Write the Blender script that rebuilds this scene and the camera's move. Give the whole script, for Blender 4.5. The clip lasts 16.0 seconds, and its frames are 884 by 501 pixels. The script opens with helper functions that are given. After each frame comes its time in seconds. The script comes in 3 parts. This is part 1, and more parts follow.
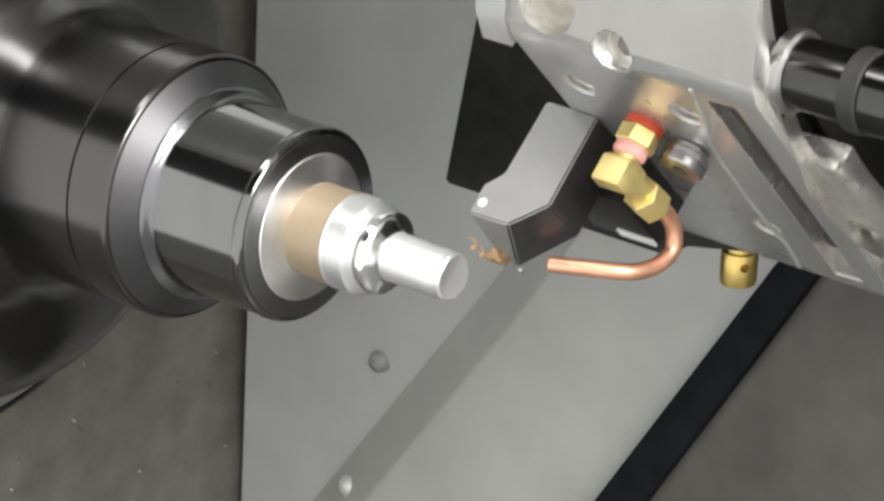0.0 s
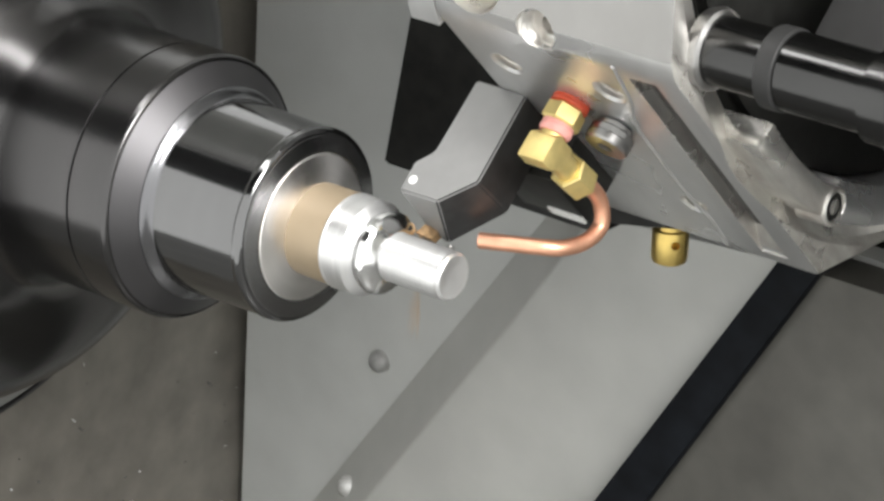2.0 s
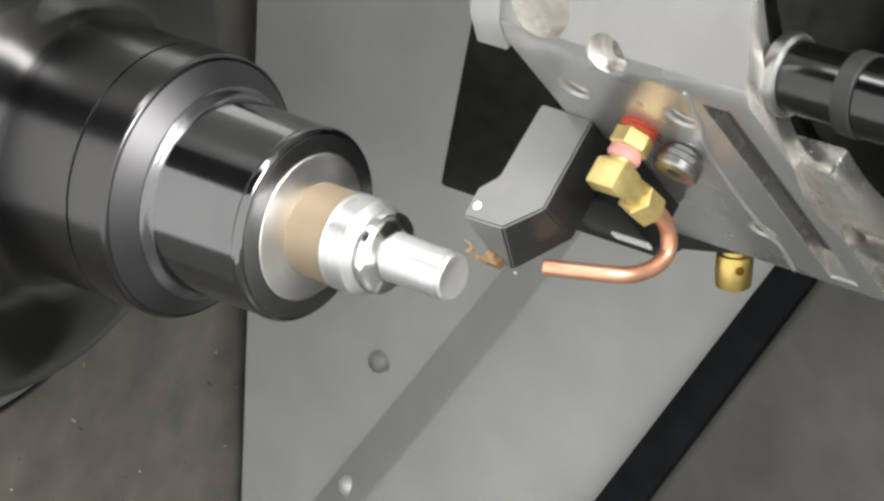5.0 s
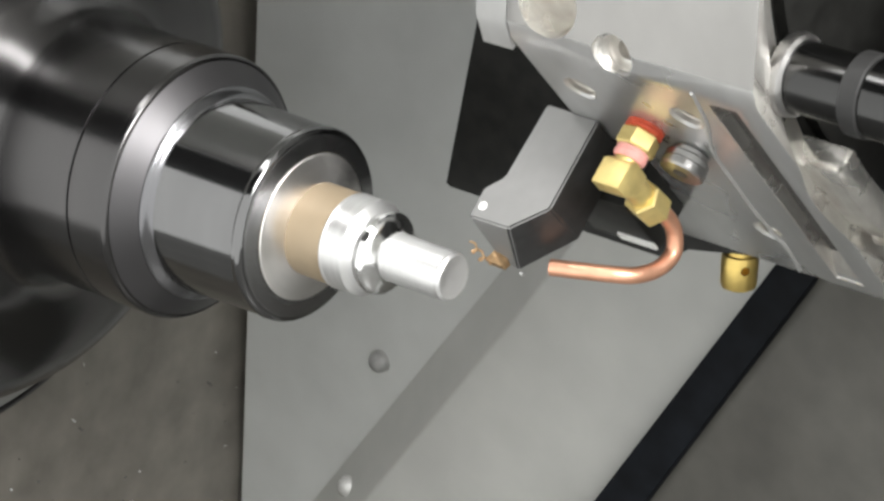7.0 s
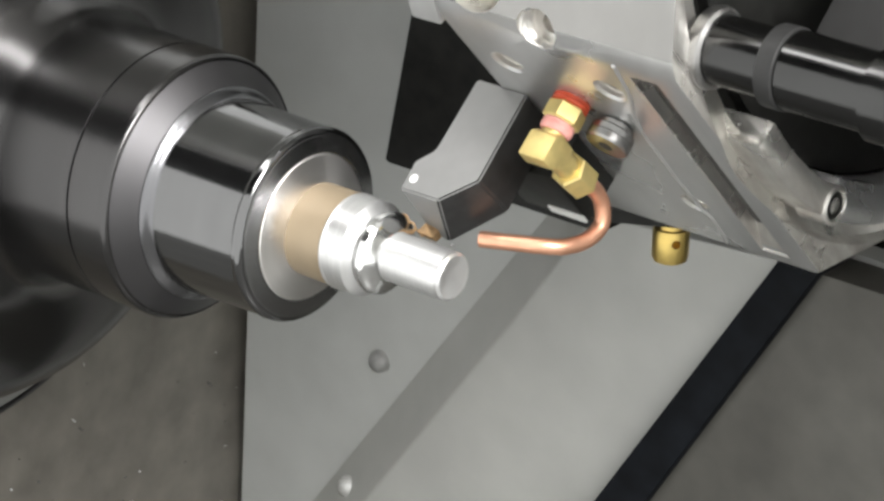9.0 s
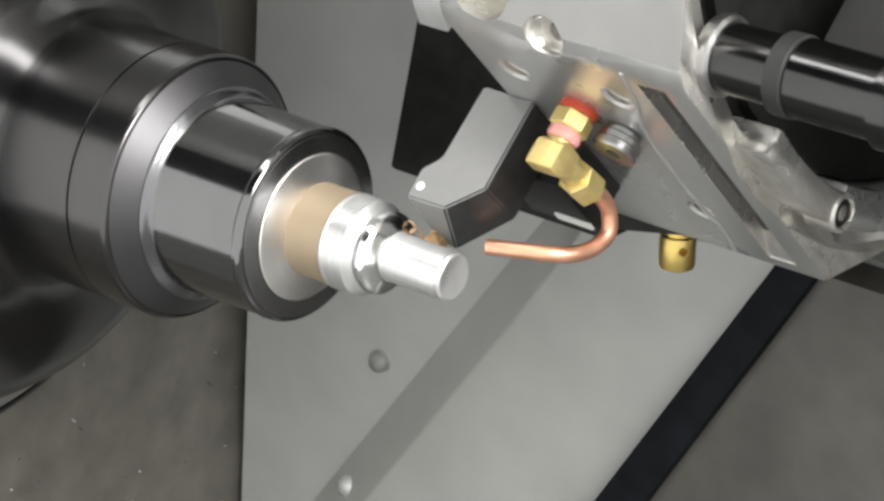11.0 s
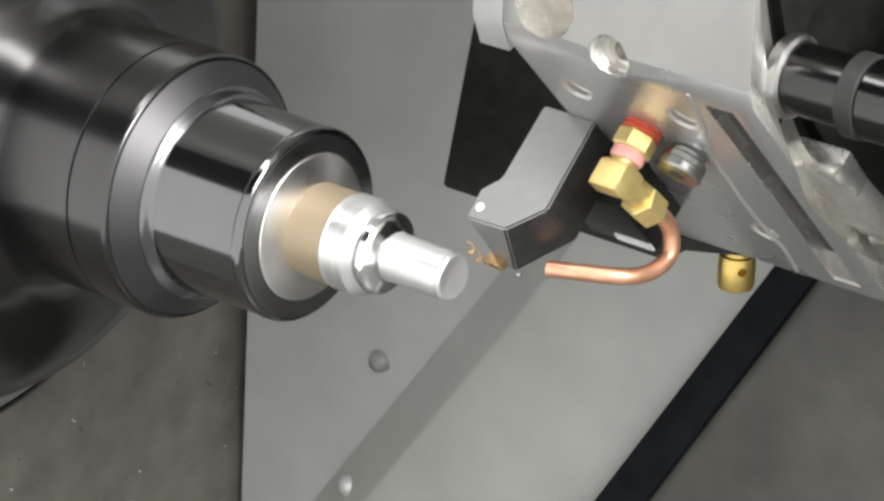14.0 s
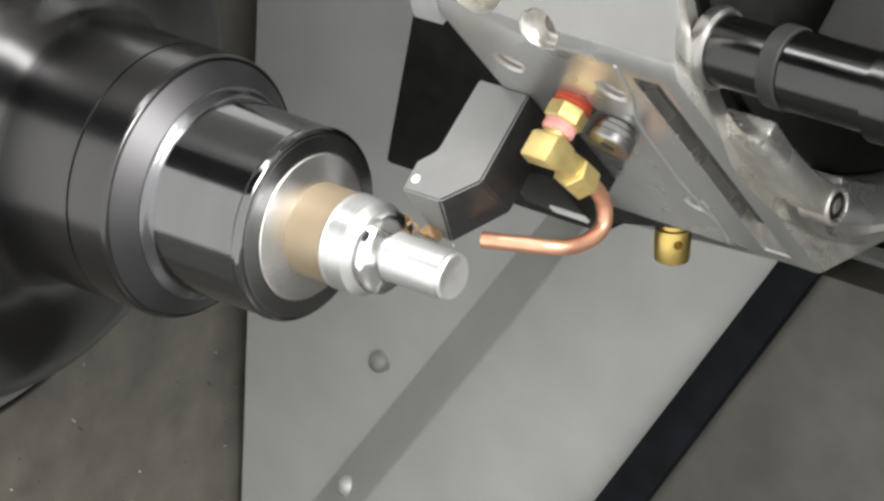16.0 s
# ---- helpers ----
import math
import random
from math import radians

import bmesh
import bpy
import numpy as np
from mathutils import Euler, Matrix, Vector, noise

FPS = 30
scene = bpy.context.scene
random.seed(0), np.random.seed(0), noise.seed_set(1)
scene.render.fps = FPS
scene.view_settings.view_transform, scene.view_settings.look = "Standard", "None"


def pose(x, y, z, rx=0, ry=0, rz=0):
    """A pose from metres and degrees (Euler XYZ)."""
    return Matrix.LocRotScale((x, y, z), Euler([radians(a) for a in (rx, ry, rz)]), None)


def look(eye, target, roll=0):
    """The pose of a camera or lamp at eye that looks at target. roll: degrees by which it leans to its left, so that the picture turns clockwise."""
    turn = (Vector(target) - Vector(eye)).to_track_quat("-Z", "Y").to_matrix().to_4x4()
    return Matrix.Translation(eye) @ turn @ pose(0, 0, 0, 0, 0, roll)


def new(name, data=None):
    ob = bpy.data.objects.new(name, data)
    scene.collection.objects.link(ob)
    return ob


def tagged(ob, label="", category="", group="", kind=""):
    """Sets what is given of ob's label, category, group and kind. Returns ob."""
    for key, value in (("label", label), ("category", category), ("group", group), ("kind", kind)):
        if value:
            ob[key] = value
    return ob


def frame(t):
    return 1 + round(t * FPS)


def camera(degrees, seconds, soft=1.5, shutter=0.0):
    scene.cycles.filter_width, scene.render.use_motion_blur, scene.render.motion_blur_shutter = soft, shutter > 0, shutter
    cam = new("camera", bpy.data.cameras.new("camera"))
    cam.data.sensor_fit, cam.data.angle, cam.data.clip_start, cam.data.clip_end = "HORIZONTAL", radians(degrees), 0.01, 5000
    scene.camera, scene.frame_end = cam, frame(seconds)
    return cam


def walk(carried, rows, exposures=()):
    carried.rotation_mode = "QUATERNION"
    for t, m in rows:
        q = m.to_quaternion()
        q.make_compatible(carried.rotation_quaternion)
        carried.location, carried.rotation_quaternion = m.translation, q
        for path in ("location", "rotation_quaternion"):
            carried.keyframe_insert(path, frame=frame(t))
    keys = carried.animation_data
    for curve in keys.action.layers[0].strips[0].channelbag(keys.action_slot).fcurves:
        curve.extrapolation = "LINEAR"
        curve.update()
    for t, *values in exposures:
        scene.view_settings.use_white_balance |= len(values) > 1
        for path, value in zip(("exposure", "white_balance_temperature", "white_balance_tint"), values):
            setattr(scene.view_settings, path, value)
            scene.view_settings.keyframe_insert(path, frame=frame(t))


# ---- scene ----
cam = camera(16.0, 16.0, soft=2.8, shutter=0.9)
SP = Vector((0.0, 0.0, 1.10))            # spindle nose centre; x runs along the spindle, y into the machine
EYE = SP + Vector((0.7663, -0.8315, 0.5075))
AIM = EYE + Vector((-0.58438, 0.69620, -0.41690))
walk(cam, [(0.0, look(EYE, AIM)), (16.0, look(EYE, AIM))])
SLANT = 42.3                              # tilt of the turret's radial direction


# ---------------------------------------------------------------- light
world = bpy.data.worlds.new("world")
scene.world = world
world.use_nodes = True
world.node_tree.nodes["Background"].inputs[0].default_value = (0.985, 0.99, 0.96, 1)   # the evenly lit workshop hall
world.node_tree.nodes["Background"].inputs[1].default_value = 1.7


def lamp(name, place, target, sx, sy, watts, colour=(1, 0.985, 0.965)):
    data = bpy.data.lights.new(name, "AREA")
    data.shape, data.size, data.size_y, data.energy, data.color = "RECTANGLE", sx, sy, watts, colour
    ob = new(name, data)
    ob.matrix_world = look(SP + Vector(place), SP + Vector(target))
    return ob


# unseen fill light added at the upper right to lift sheets and end faces
lamp("right_fill_lamp", (0.86, -0.27, 0.74), (0.0, 0.12, -0.1), 0.5, 0.5, 24)
lamp("ceiling_lamp", (0.05, -0.20, 0.785), (0.05, -0.08, 0.0), 1.2, 0.14, 5.5)
scene.view_settings.exposure = 0.0


# ---------------------------------------------------------------- materials
def material(name, colour, rough=0.5, metal=0.0, grain=0.06, scale=60.0, bump=0.0, bump_scale=400.0,
             stretch=(1, 1, 1), stain=0.0, stain_scale=6.0, rough_var=0.08, aniso=0.0, coat=0.0, stain_colour=None, spec=0.5):
    m = bpy.data.materials.new(name)
    m.use_nodes = True
    nt = m.node_tree
    n, l = nt.nodes, nt.links
    b = n["Principled BSDF"]
    b.inputs["Metallic"].default_value = metal
    b.inputs["Specular IOR Level"].default_value = spec
    b.inputs["Anisotropic"].default_value = aniso
    b.inputs["Coat Weight"].default_value = coat
    co = n.new("ShaderNodeTexCoord")
    mp = n.new("ShaderNodeMapping")
    mp.inputs["Scale"].default_value = stretch
    l.new(co.outputs["Object"], mp.inputs["Vector"])
    fine = n.new("ShaderNodeTexNoise")
    fine.inputs["Scale"].default_value, fine.inputs["Detail"].default_value = scale, 6
    l.new(mp.outputs["Vector"], fine.inputs["Vector"])
    broad = n.new("ShaderNodeTexNoise")
    broad.inputs["Scale"].default_value, broad.inputs["Detail"].default_value = stain_scale, 4
    l.new(co.outputs["Object"], broad.inputs["Vector"])
    ramp = n.new("ShaderNodeValToRGB")
    lo = [max(0, c * (1 - grain * 2)) for c in colour]
    hi = [min(1, c * (1 + grain * 2)) for c in colour]
    ramp.color_ramp.elements[0].position, ramp.color_ramp.elements[1].position = 0.3, 0.7
    ramp.color_ramp.elements[0].color, ramp.color_ramp.elements[1].color = (*lo, 1), (*hi, 1)
    l.new(fine.outputs["Fac"], ramp.inputs["Fac"])
    mix = n.new("ShaderNodeMixRGB")
    mix.blend_type = "MIX"
    sc = stain_colour or [c * 0.55 for c in colour]
    mix.inputs["Color2"].default_value = (*sc, 1)
    sr = n.new("ShaderNodeMapRange")
    sr.inputs["From Min"].default_value, sr.inputs["From Max"].default_value = 0.45, 0.75
    sr.inputs["To Min"].default_value, sr.inputs["To Max"].default_value = 0.0, stain
    l.new(broad.outputs["Fac"], sr.inputs["Value"])
    l.new(sr.outputs["Result"], mix.inputs["Fac"])
    l.new(ramp.outputs["Color"], mix.inputs["Color1"])
    l.new(mix.outputs["Color"], b.inputs["Base Color"])
    rr = n.new("ShaderNodeMapRange")
    rr.inputs["From Min"].default_value, rr.inputs["From Max"].default_value = 0.3, 0.7
    rr.inputs["To Min"].default_value, rr.inputs["To Max"].default_value = max(0.02, rough - rough_var), min(1, rough + rough_var)
    l.new(broad.outputs["Fac"], rr.inputs["Value"])
    l.new(rr.outputs["Result"], b.inputs["Roughness"])
    if aniso:
        tg = n.new("ShaderNodeTangent")
        tg.direction_type, tg.axis = "RADIAL", "X"
        l.new(tg.outputs["Tangent"], b.inputs["Tangent"])
    if bump:
        bt = n.new("ShaderNodeTexNoise")
        bt.inputs["Scale"].default_value, bt.inputs["Detail"].default_value = bump_scale, 3
        l.new(mp.outputs["Vector"], bt.inputs["Vector"])
        bp = n.new("ShaderNodeBump")
        bp.inputs["Strength"].default_value, bp.inputs["Distance"].default_value = bump, 0.0005
        l.new(bt.outputs["Fac"], bp.inputs["Height"])
        l.new(bp.outputs["Normal"], b.inputs["Normal"])
    return m


CHROME = material("polished_steel", (0.185, 0.185, 0.188), 0.11, 1, 0.03, 80, 0, 300, (1, 1, 1), 0.08, 15, 0.02)
DARK_STEEL = material("dark_ground_steel", (0.20, 0.20, 0.21), 0.24, 1, 0.04, 80, 0, 500, (1, 1, 1), 0.1, 12, 0.03)
BELL = material("oiled_dark_steel", (0.098, 0.096, 0.097), 0.22, 1, 0.05, 40, 0, 200, (1, 1, 1), 0.15, 10, 0.03)
TURNED = material("turned_grey_steel", (0.085, 0.083, 0.086), 0.40, 1, 0.04, 90, 0, 500, (1, 1, 1), 0.1, 14, 0.03, aniso=0.5)
NOSE_FACE = material("ground_nose_steel", (0.29, 0.29, 0.295), 0.25, 1, 0.04, 90, 0, 500, (1, 1, 1), 0.1, 14, 0.03, aniso=0.4)
COLLET = material("brushed_collet_steel", (0.86, 0.84, 0.82), 0.30, 1, 0.05, 200, 0.1, 600, (1, 1, 1), 0.1, 20, 0.05, aniso=0.7)
BRONZE = material("tan_stock_skin", (0.33, 0.26, 0.175), 0.45, 0.2, 0.05, 120, 0.08, 500, (0.2, 1, 1), 0.2, 30)
ALU = material("turned_aluminium", (0.70, 0.70, 0.70), 0.32, 0.8, 0.02, 200, 0.08, 900, (4, 0.4, 0.4), 0.05, 30, 0.06, aniso=0.6)
ALU_BRIGHT = material("mirror_turned_aluminium", (0.88, 0.88, 0.88), 0.13, 1, 0.02, 200, 0.04, 900, (4, 0.4, 0.4), 0.05, 30, 0.03)
ALU_DULL = material("turned_aluminium_step", (0.72, 0.72, 0.72), 0.34, 0.85, 0.04, 200, 0.1, 700, (4, 0.4, 0.4), 0.1, 30, 0.06, aniso=0.4)
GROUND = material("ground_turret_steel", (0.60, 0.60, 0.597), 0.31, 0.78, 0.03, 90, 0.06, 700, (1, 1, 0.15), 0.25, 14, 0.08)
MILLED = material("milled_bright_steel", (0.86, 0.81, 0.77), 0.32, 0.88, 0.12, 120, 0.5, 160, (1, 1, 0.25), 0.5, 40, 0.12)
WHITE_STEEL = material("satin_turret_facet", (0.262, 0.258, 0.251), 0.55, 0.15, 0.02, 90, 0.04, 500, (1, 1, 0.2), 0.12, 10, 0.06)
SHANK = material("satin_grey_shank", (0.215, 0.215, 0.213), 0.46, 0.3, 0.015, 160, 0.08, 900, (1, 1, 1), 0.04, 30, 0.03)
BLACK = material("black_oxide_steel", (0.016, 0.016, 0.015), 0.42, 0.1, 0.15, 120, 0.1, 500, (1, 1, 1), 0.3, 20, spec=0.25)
# shaded copy of the shank steel: shade put into a near-black colour
SHADED_SIDE = material("shaded_shank_side", (0.03, 0.03, 0.03), 0.38, 0.4, 0.12, 150, 0.1, 700, (1, 1, 1), 0.3, 20)
BRASS = material("brass", (0.70, 0.56, 0.23), 0.44, 0.7, 0.06, 150, 0.12, 500, (1, 1, 1), 0.25, 60, 0.08)
BRASS_PLUG = material("brass_plug", (0.74, 0.55, 0.18), 0.34, 1, 0.06, 150, 0.12, 500, (1, 1, 1), 0.25, 60, 0.08)
COPPER = material("copper_tube", (0.84, 0.45, 0.30), 0.40, 0.9, 0.06, 120, 0.1, 400, (1, 1, 1), 0.3, 50, 0.08)
INSERT = material("coated_carbide", (0.50, 0.33, 0.18), 0.4, 0.8, 0.15, 400, 0.2, 900)
RED = material("red_sealing_ring", (0.50, 0.07, 0.03), 0.4, 0, 0.1, 200)
PINK = material("pink_thread_seal", (0.72, 0.33, 0.29), 0.55, 0, 0.1, 200)
SCREW = material("bright_screw_steel", (0.40, 0.395, 0.39), 0.32, 1, 0.05, 150, 0.1, 500)
PANEL = material("grey_guard_sheet", (0.48, 0.49, 0.48), 0.32, 0.28, 0.03, 30, 0.03, 120, (1, 1, 1), 0.15, 5, 0.08)
PANEL_LIGHT = material("light_way_cover_sheet", (0.40, 0.402, 0.385), 0.40, 0.2, 0.03, 30, 0.03, 120, (1, 1, 1), 0.12, 5, 0.08)
DULL = material("oily_brown_grey_sheet", (0.165, 0.154, 0.134), 0.45, 0.2, 0.12, 45, 0.1, 150, (1, 1, 1), 0.5, 12, 0.12)
RUBBER = material("black_rubber_wiper", (0.005, 0.006, 0.008), 0.7, 0, 0.2, 80, 0.1, 300, spec=0.12)
GUARD = material("dark_guard_sheet", (0.078, 0.075, 0.067), 0.45, 0.2, 0.08, 45, 0.1, 150, (1, 1, 1), 0.25, 12, 0.12)
PAN = material("steel_chip_pan", (0.17, 0.17, 0.165), 0.4, 0.3, 0.1, 25, 0.06, 150, (1, 1, 1), 0.3, 6, 0.1)
# near-black that stands in for the shade of deep recesses
CAVITY_SHADE = material("cavity_shade", (0.010, 0.010, 0.009), 0.6, 0, 0.2, 20, spec=0.1)
ZINC = material("dull_zinc", (0.47, 0.47, 0.46), 0.40, 0.2, 0.08, 200, 0.1, 600)
ENCLOSURE = material("enclosure_paint", (0.55, 0.55, 0.53), 0.5, 0, 0.03, 12, 0, 100, (1, 1, 1), 0.15, 3)
SHAFT = material("dark_polished_shaft", (0.07, 0.07, 0.07), 0.2, 1, 0.05, 80, 0.08, 400, (0.2, 1, 1), 0.3, 20, 0.06)
HOUSING = material("dark_housing_paint", (0.026, 0.026, 0.026), 0.5, 0, 0.1, 40, spec=0.2)
TRACE = material("dried_coolant", (0.44, 0.44, 0.43), 0.5, 0.4, 0.05, 90)
# steel colour lowered to carry the darkness inside the turret's slot
GROOVE = material("shaded_groove_steel", (0.10, 0.095, 0.092), 0.4, 0.6, 0.06, 90)
CHIP = material("bluish_aluminium_chip", (0.30, 0.36, 0.52), 0.3, 0.9, 0.1, 300)
DOT = material("white_dot_and_glint", (0.9, 0.9, 0.88), 0.5)


# ---------------------------------------------------------------- mesh helpers
def link(name, bm, mat, smooth=35):
    bmesh.ops.recalc_face_normals(bm, faces=bm.faces)
    me = bpy.data.meshes.new(name)
    bm.to_mesh(me)
    bm.free()
    if mat:
        me.materials.append(mat)
    if smooth:
        me.polygons.foreach_set("use_smooth", [True] * len(me.polygons))
        me.set_sharp_from_angle(angle=radians(smooth))
    return new(name, me)


def part(name, bm, mat, parent, label="", smooth=35):
    ob = link(name, bm, mat, smooth)
    ob.parent = parent
    return tagged(ob, label=label)


def thing(name, m, label, category, group="", kind=""):
    ob = new(name)
    ob.empty_display_size = 0.02
    ob.matrix_world = m
    return tagged(ob, label, category, group, kind)


def box(bm, x0, x1, y0, y1, z0, z1, bevel=0.0, segments=2):
    r = bmesh.ops.create_cube(bm, size=1.0)
    for v in r["verts"]:
        v.co = Vector((x0 + (v.co.x + 0.5) * (x1 - x0), y0 + (v.co.y + 0.5) * (y1 - y0), z0 + (v.co.z + 0.5) * (z1 - z0)))
    if bevel:
        edges = list({e for v in r["verts"] for e in v.link_edges})
        bmesh.ops.bevel(bm, geom=edges, offset=bevel, segments=segments, profile=0.6, affect="EDGES")
    return bm


def prism(bm, outline, lo, hi, place, bevel=0.0):
    """Extrudes a 2D outline from lo to hi; place maps (u, v, w) to a point."""
    a = [bm.verts.new(place(u, v, lo)) for u, v in outline]
    b = [bm.verts.new(place(u, v, hi)) for u, v in outline]
    faces = [bm.faces.new(a), bm.faces.new(b[::-1])]
    k = len(a)
    for i in range(k):
        faces.append(bm.faces.new((a[i], b[i], b[(i + 1) % k], a[(i + 1) % k])))
    bmesh.ops.recalc_face_normals(bm, faces=faces)
    if bevel:
        edges = list({e for f in faces for e in f.edges})
        bmesh.ops.bevel(bm, geom=edges, offset=bevel, segments=2, profile=0.6, affect="EDGES")
    return bm


def turned(bm, profile, segments=96, m=Matrix()):
    """A body of revolution round local x from (x, r) pairs in millimetres."""
    rings = []
    for x, r in profile:
        if r < 1e-6:
            rings.append([bm.verts.new(m @ Vector((x / 1000, 0, 0)))])
        else:
            rings.append([bm.verts.new(m @ Vector((x / 1000, r / 1000 * math.cos(2 * math.pi * i / segments),
                                                  r / 1000 * math.sin(2 * math.pi * i / segments)))) for i in range(segments)])
    for p, q in zip(rings, rings[1:]):
        for i in range(segments):
            j = (i + 1) % segments
            if len(p) == 1 and len(q) == 1:
                continue
            if len(p) == 1:
                bm.faces.new((p[0], q[i], q[j]))
            elif len(q) == 1:
                bm.faces.new((p[i], q[0], p[j]))
            else:
                bm.faces.new((p[i], q[i], q[j], p[j]))
    return bm


def along(a, b):
    """A pose at a (mm) whose local x points to b."""
    a, b = Vector(a) / 1000, Vector(b) / 1000
    return Matrix.Translation(a) @ (b - a).to_track_quat("X", "Z").to_matrix().to_4x4()


def tube(bm, path, radius, segments=20, inner=0.0):
    """A bent tube through points in millimetres, with corners rounded by Catmull-Rom steps."""
    pts = [Vector(p) / 1000 for p in path]
    ext = [pts[0] * 2 - pts[1]] + pts + [pts[-1] * 2 - pts[-2]]
    fine = []
    for i in range(1, len(ext) - 2):
        for k in range(8):
            t = k / 8
            p0, p1, p2, p3 = ext[i - 1:i + 3]
            fine.append(0.5 * ((2 * p1) + (p2 - p0) * t + (2 * p0 - 5 * p1 + 4 * p2 - p3) * t * t + (3 * p1 - p0 - 3 * p2 + p3) * t ** 3))
    fine.append(pts[-1])
    up = Vector((0.3, 0.5, 0.8))
    rings = []
    def ring(c, d, r):
        nonlocal up
        d = d.normalized()
        up = (up - d * up.dot(d)).normalized()
        s = d.cross(up)
        return [bm.verts.new(c + (up * math.cos(2 * math.pi * i / segments) + s * math.sin(2 * math.pi * i / segments)) * r) for i in range(segments)]
    for i, c in enumerate(fine):
        d = fine[min(i + 1, len(fine) - 1)] - fine[max(i - 1, 0)]
        rings.append(ring(c, d, radius / 1000))
    d = fine[-1] - fine[-2]
    rings.append(ring(fine[-1] + d.normalized() * 0.0003, d, radius * 0.93 / 1000))
    if inner:
        rings.append(ring(fine[-1] + d.normalized() * 0.0003, d, inner / 1000))
        rings.append(ring(fine[-1] - d.normalized() * 0.006, d, inner / 1000))
    for p, q in zip(rings, rings[1:]):
        for i in range(segments):
            bm.faces.new((p[i], q[i], q[(i + 1) % segments], p[(i + 1) % segments]))
    bm.faces.new(rings[0][::-1])
    bm.faces.new(rings[-1])
    return bm


def carve(ob, cutters):
    """Cuts the closed bmeshes out of ob's mesh."""
    for bm in cutters:
        cut = link("cutter", bm, None, 0)
        cut.parent = ob.parent
        bpy.context.view_layer.update()
        mod = ob.modifiers.new("cut", "BOOLEAN")
        mod.operation, mod.object, mod.solver = "DIFFERENCE", cut, "EXACT"
        me = bpy.data.meshes.new_from_object(ob.evaluated_get(bpy.context.evaluated_depsgraph_get()))
        ob.modifiers.clear()
        old, ob.data = ob.data, me
        bpy.data.meshes.remove(old)
        bpy.data.objects.remove(cut)
    ob.data.polygons.foreach_set("use_smooth", [True] * len(ob.data.polygons))
    ob.data.set_sharp_from_angle(angle=radians(30))


# ---------------------------------------------------------------- machine enclosure
def slab(name, x0, x1, y0, y1, z0, z1, mat, bevel=0.0):
    ob = link(name, box(bmesh.new(), x0, x1, y0, y1, z0 + SP.z, z1 + SP.z, bevel), mat)
    return tagged(ob, kind="structure")


BACK = 0.200
slab("floor", -1.10, 1.70, -1.00, 0.60, -0.66, -0.62, PAN)
# unseen beam, added so that the chuck mirrors a dark band
slab("dark_band_beam", -1.40, 0.60, -0.84, -0.33, 0.72, 0.80, HOUSING, 0.004)
slab("ceiling", -1.10, 1.70, -0.325, 0.66, 0.80, 0.84, ENCLOSURE, 0.002)
slab("wall_left", -1.14, -1.10, -0.325, 0.66, -0.66, 0.84, ENCLOSURE, 0.002)
# unseen pale slab, added for the turret's end face to reflect
slab("end_face_reflector", 0.32, 1.70, 0.42, 0.46, -0.62, 0.80, ENCLOSURE)
# recess behind the turret: its darkness is put into the wall and saddle colour
slab("wall_recess", -0.60, 1.70, 0.62, 0.66, -0.62, 0.90, CAVITY_SHADE)
slab("turret_saddle", 0.00, 0.28, 0.25, 0.62, -0.62, -0.03, CAVITY_SHADE, 0.004)
slab("wall_tail", 1.70, 1.74, -0.20, 0.66, -0.62, 0.90, ENCLOSURE)


def on_back(outline, name, mat, front, depth, bevel=0.0):
    bm = prism(bmesh.new(), [(u / 1000, v / 1000) for u, v in outline], BACK - front, BACK - front + depth,
               lambda u, v, w: Vector((u, w, v + SP.z)), bevel)
    return tagged(link(name, bm, mat, 30), kind="structure")


def head_wall():
    bm = bmesh.new()
    box(bm, -0.70, -0.240, -0.14, 0.45, SP.z - 0.62, SP.z + 0.16, 0.003)
    return tagged(link("wall_headstock", bm, DULL, 30), kind="structure")


head_wall()
on_back([(-260, -620), (-155, 800), (32, 800), (32, -45), (420, -45), (420, -620)], "wall_back", PANEL, 0, 0.012)
on_back([(118, -46), (420, -46), (420, -430), (-124, -430)], "guard_panel", GUARD, 0.024, 0.022, 0.001)


def way_cover():
    """Light sheet with a folded flank that runs down to the back wall."""
    bm = bmesh.new()
    yf, yb = BACK - 0.020, BACK - 0.001
    front = [(4.2, -54.8), (108.7, -47.7), (10.3, -196.9), (-144.5, -434.7), (-267.1, -434.7), (-132.2, -248.0), (-38.4, -118.1)]
    back = [(-14, -43.5), (108.7, -47.7), (10.3, -196.9), (-144.5, -434.7), (-298, -430), (-164.1, -247.4), (-84.9, -139.9)]
    f = [bm.verts.new((u / 1000, yf, v / 1000 + SP.z)) for u, v in front]
    g = [bm.verts.new((u / 1000, yb, v / 1000 + SP.z)) for u, v in back]
    bm.faces.new(f)
    for i in range(7):
        bm.faces.new((f[i], g[i], g[(i + 1) % 7], f[(i + 1) % 7]))
    bmesh.ops.recalc_face_normals(bm, faces=bm.faces)
    fold = [e for e in bm.edges if all(abs(v.co.y - yf) < 1e-6 for v in e.verts)]
    bmesh.ops.bevel(bm, geom=fold, offset=0.0015, segments=3, profile=0.5, affect="EDGES")
    return tagged(link("way_cover", bm, PANEL_LIGHT, 40), kind="structure")


way_cover()
on_back([(108, -43), (130, -41), (44.4, -180.3), (-113, -430), (-140.5, -430), (13.4, -193.4)], "wiper", RUBBER, 0.030, 0.029, 0.002)


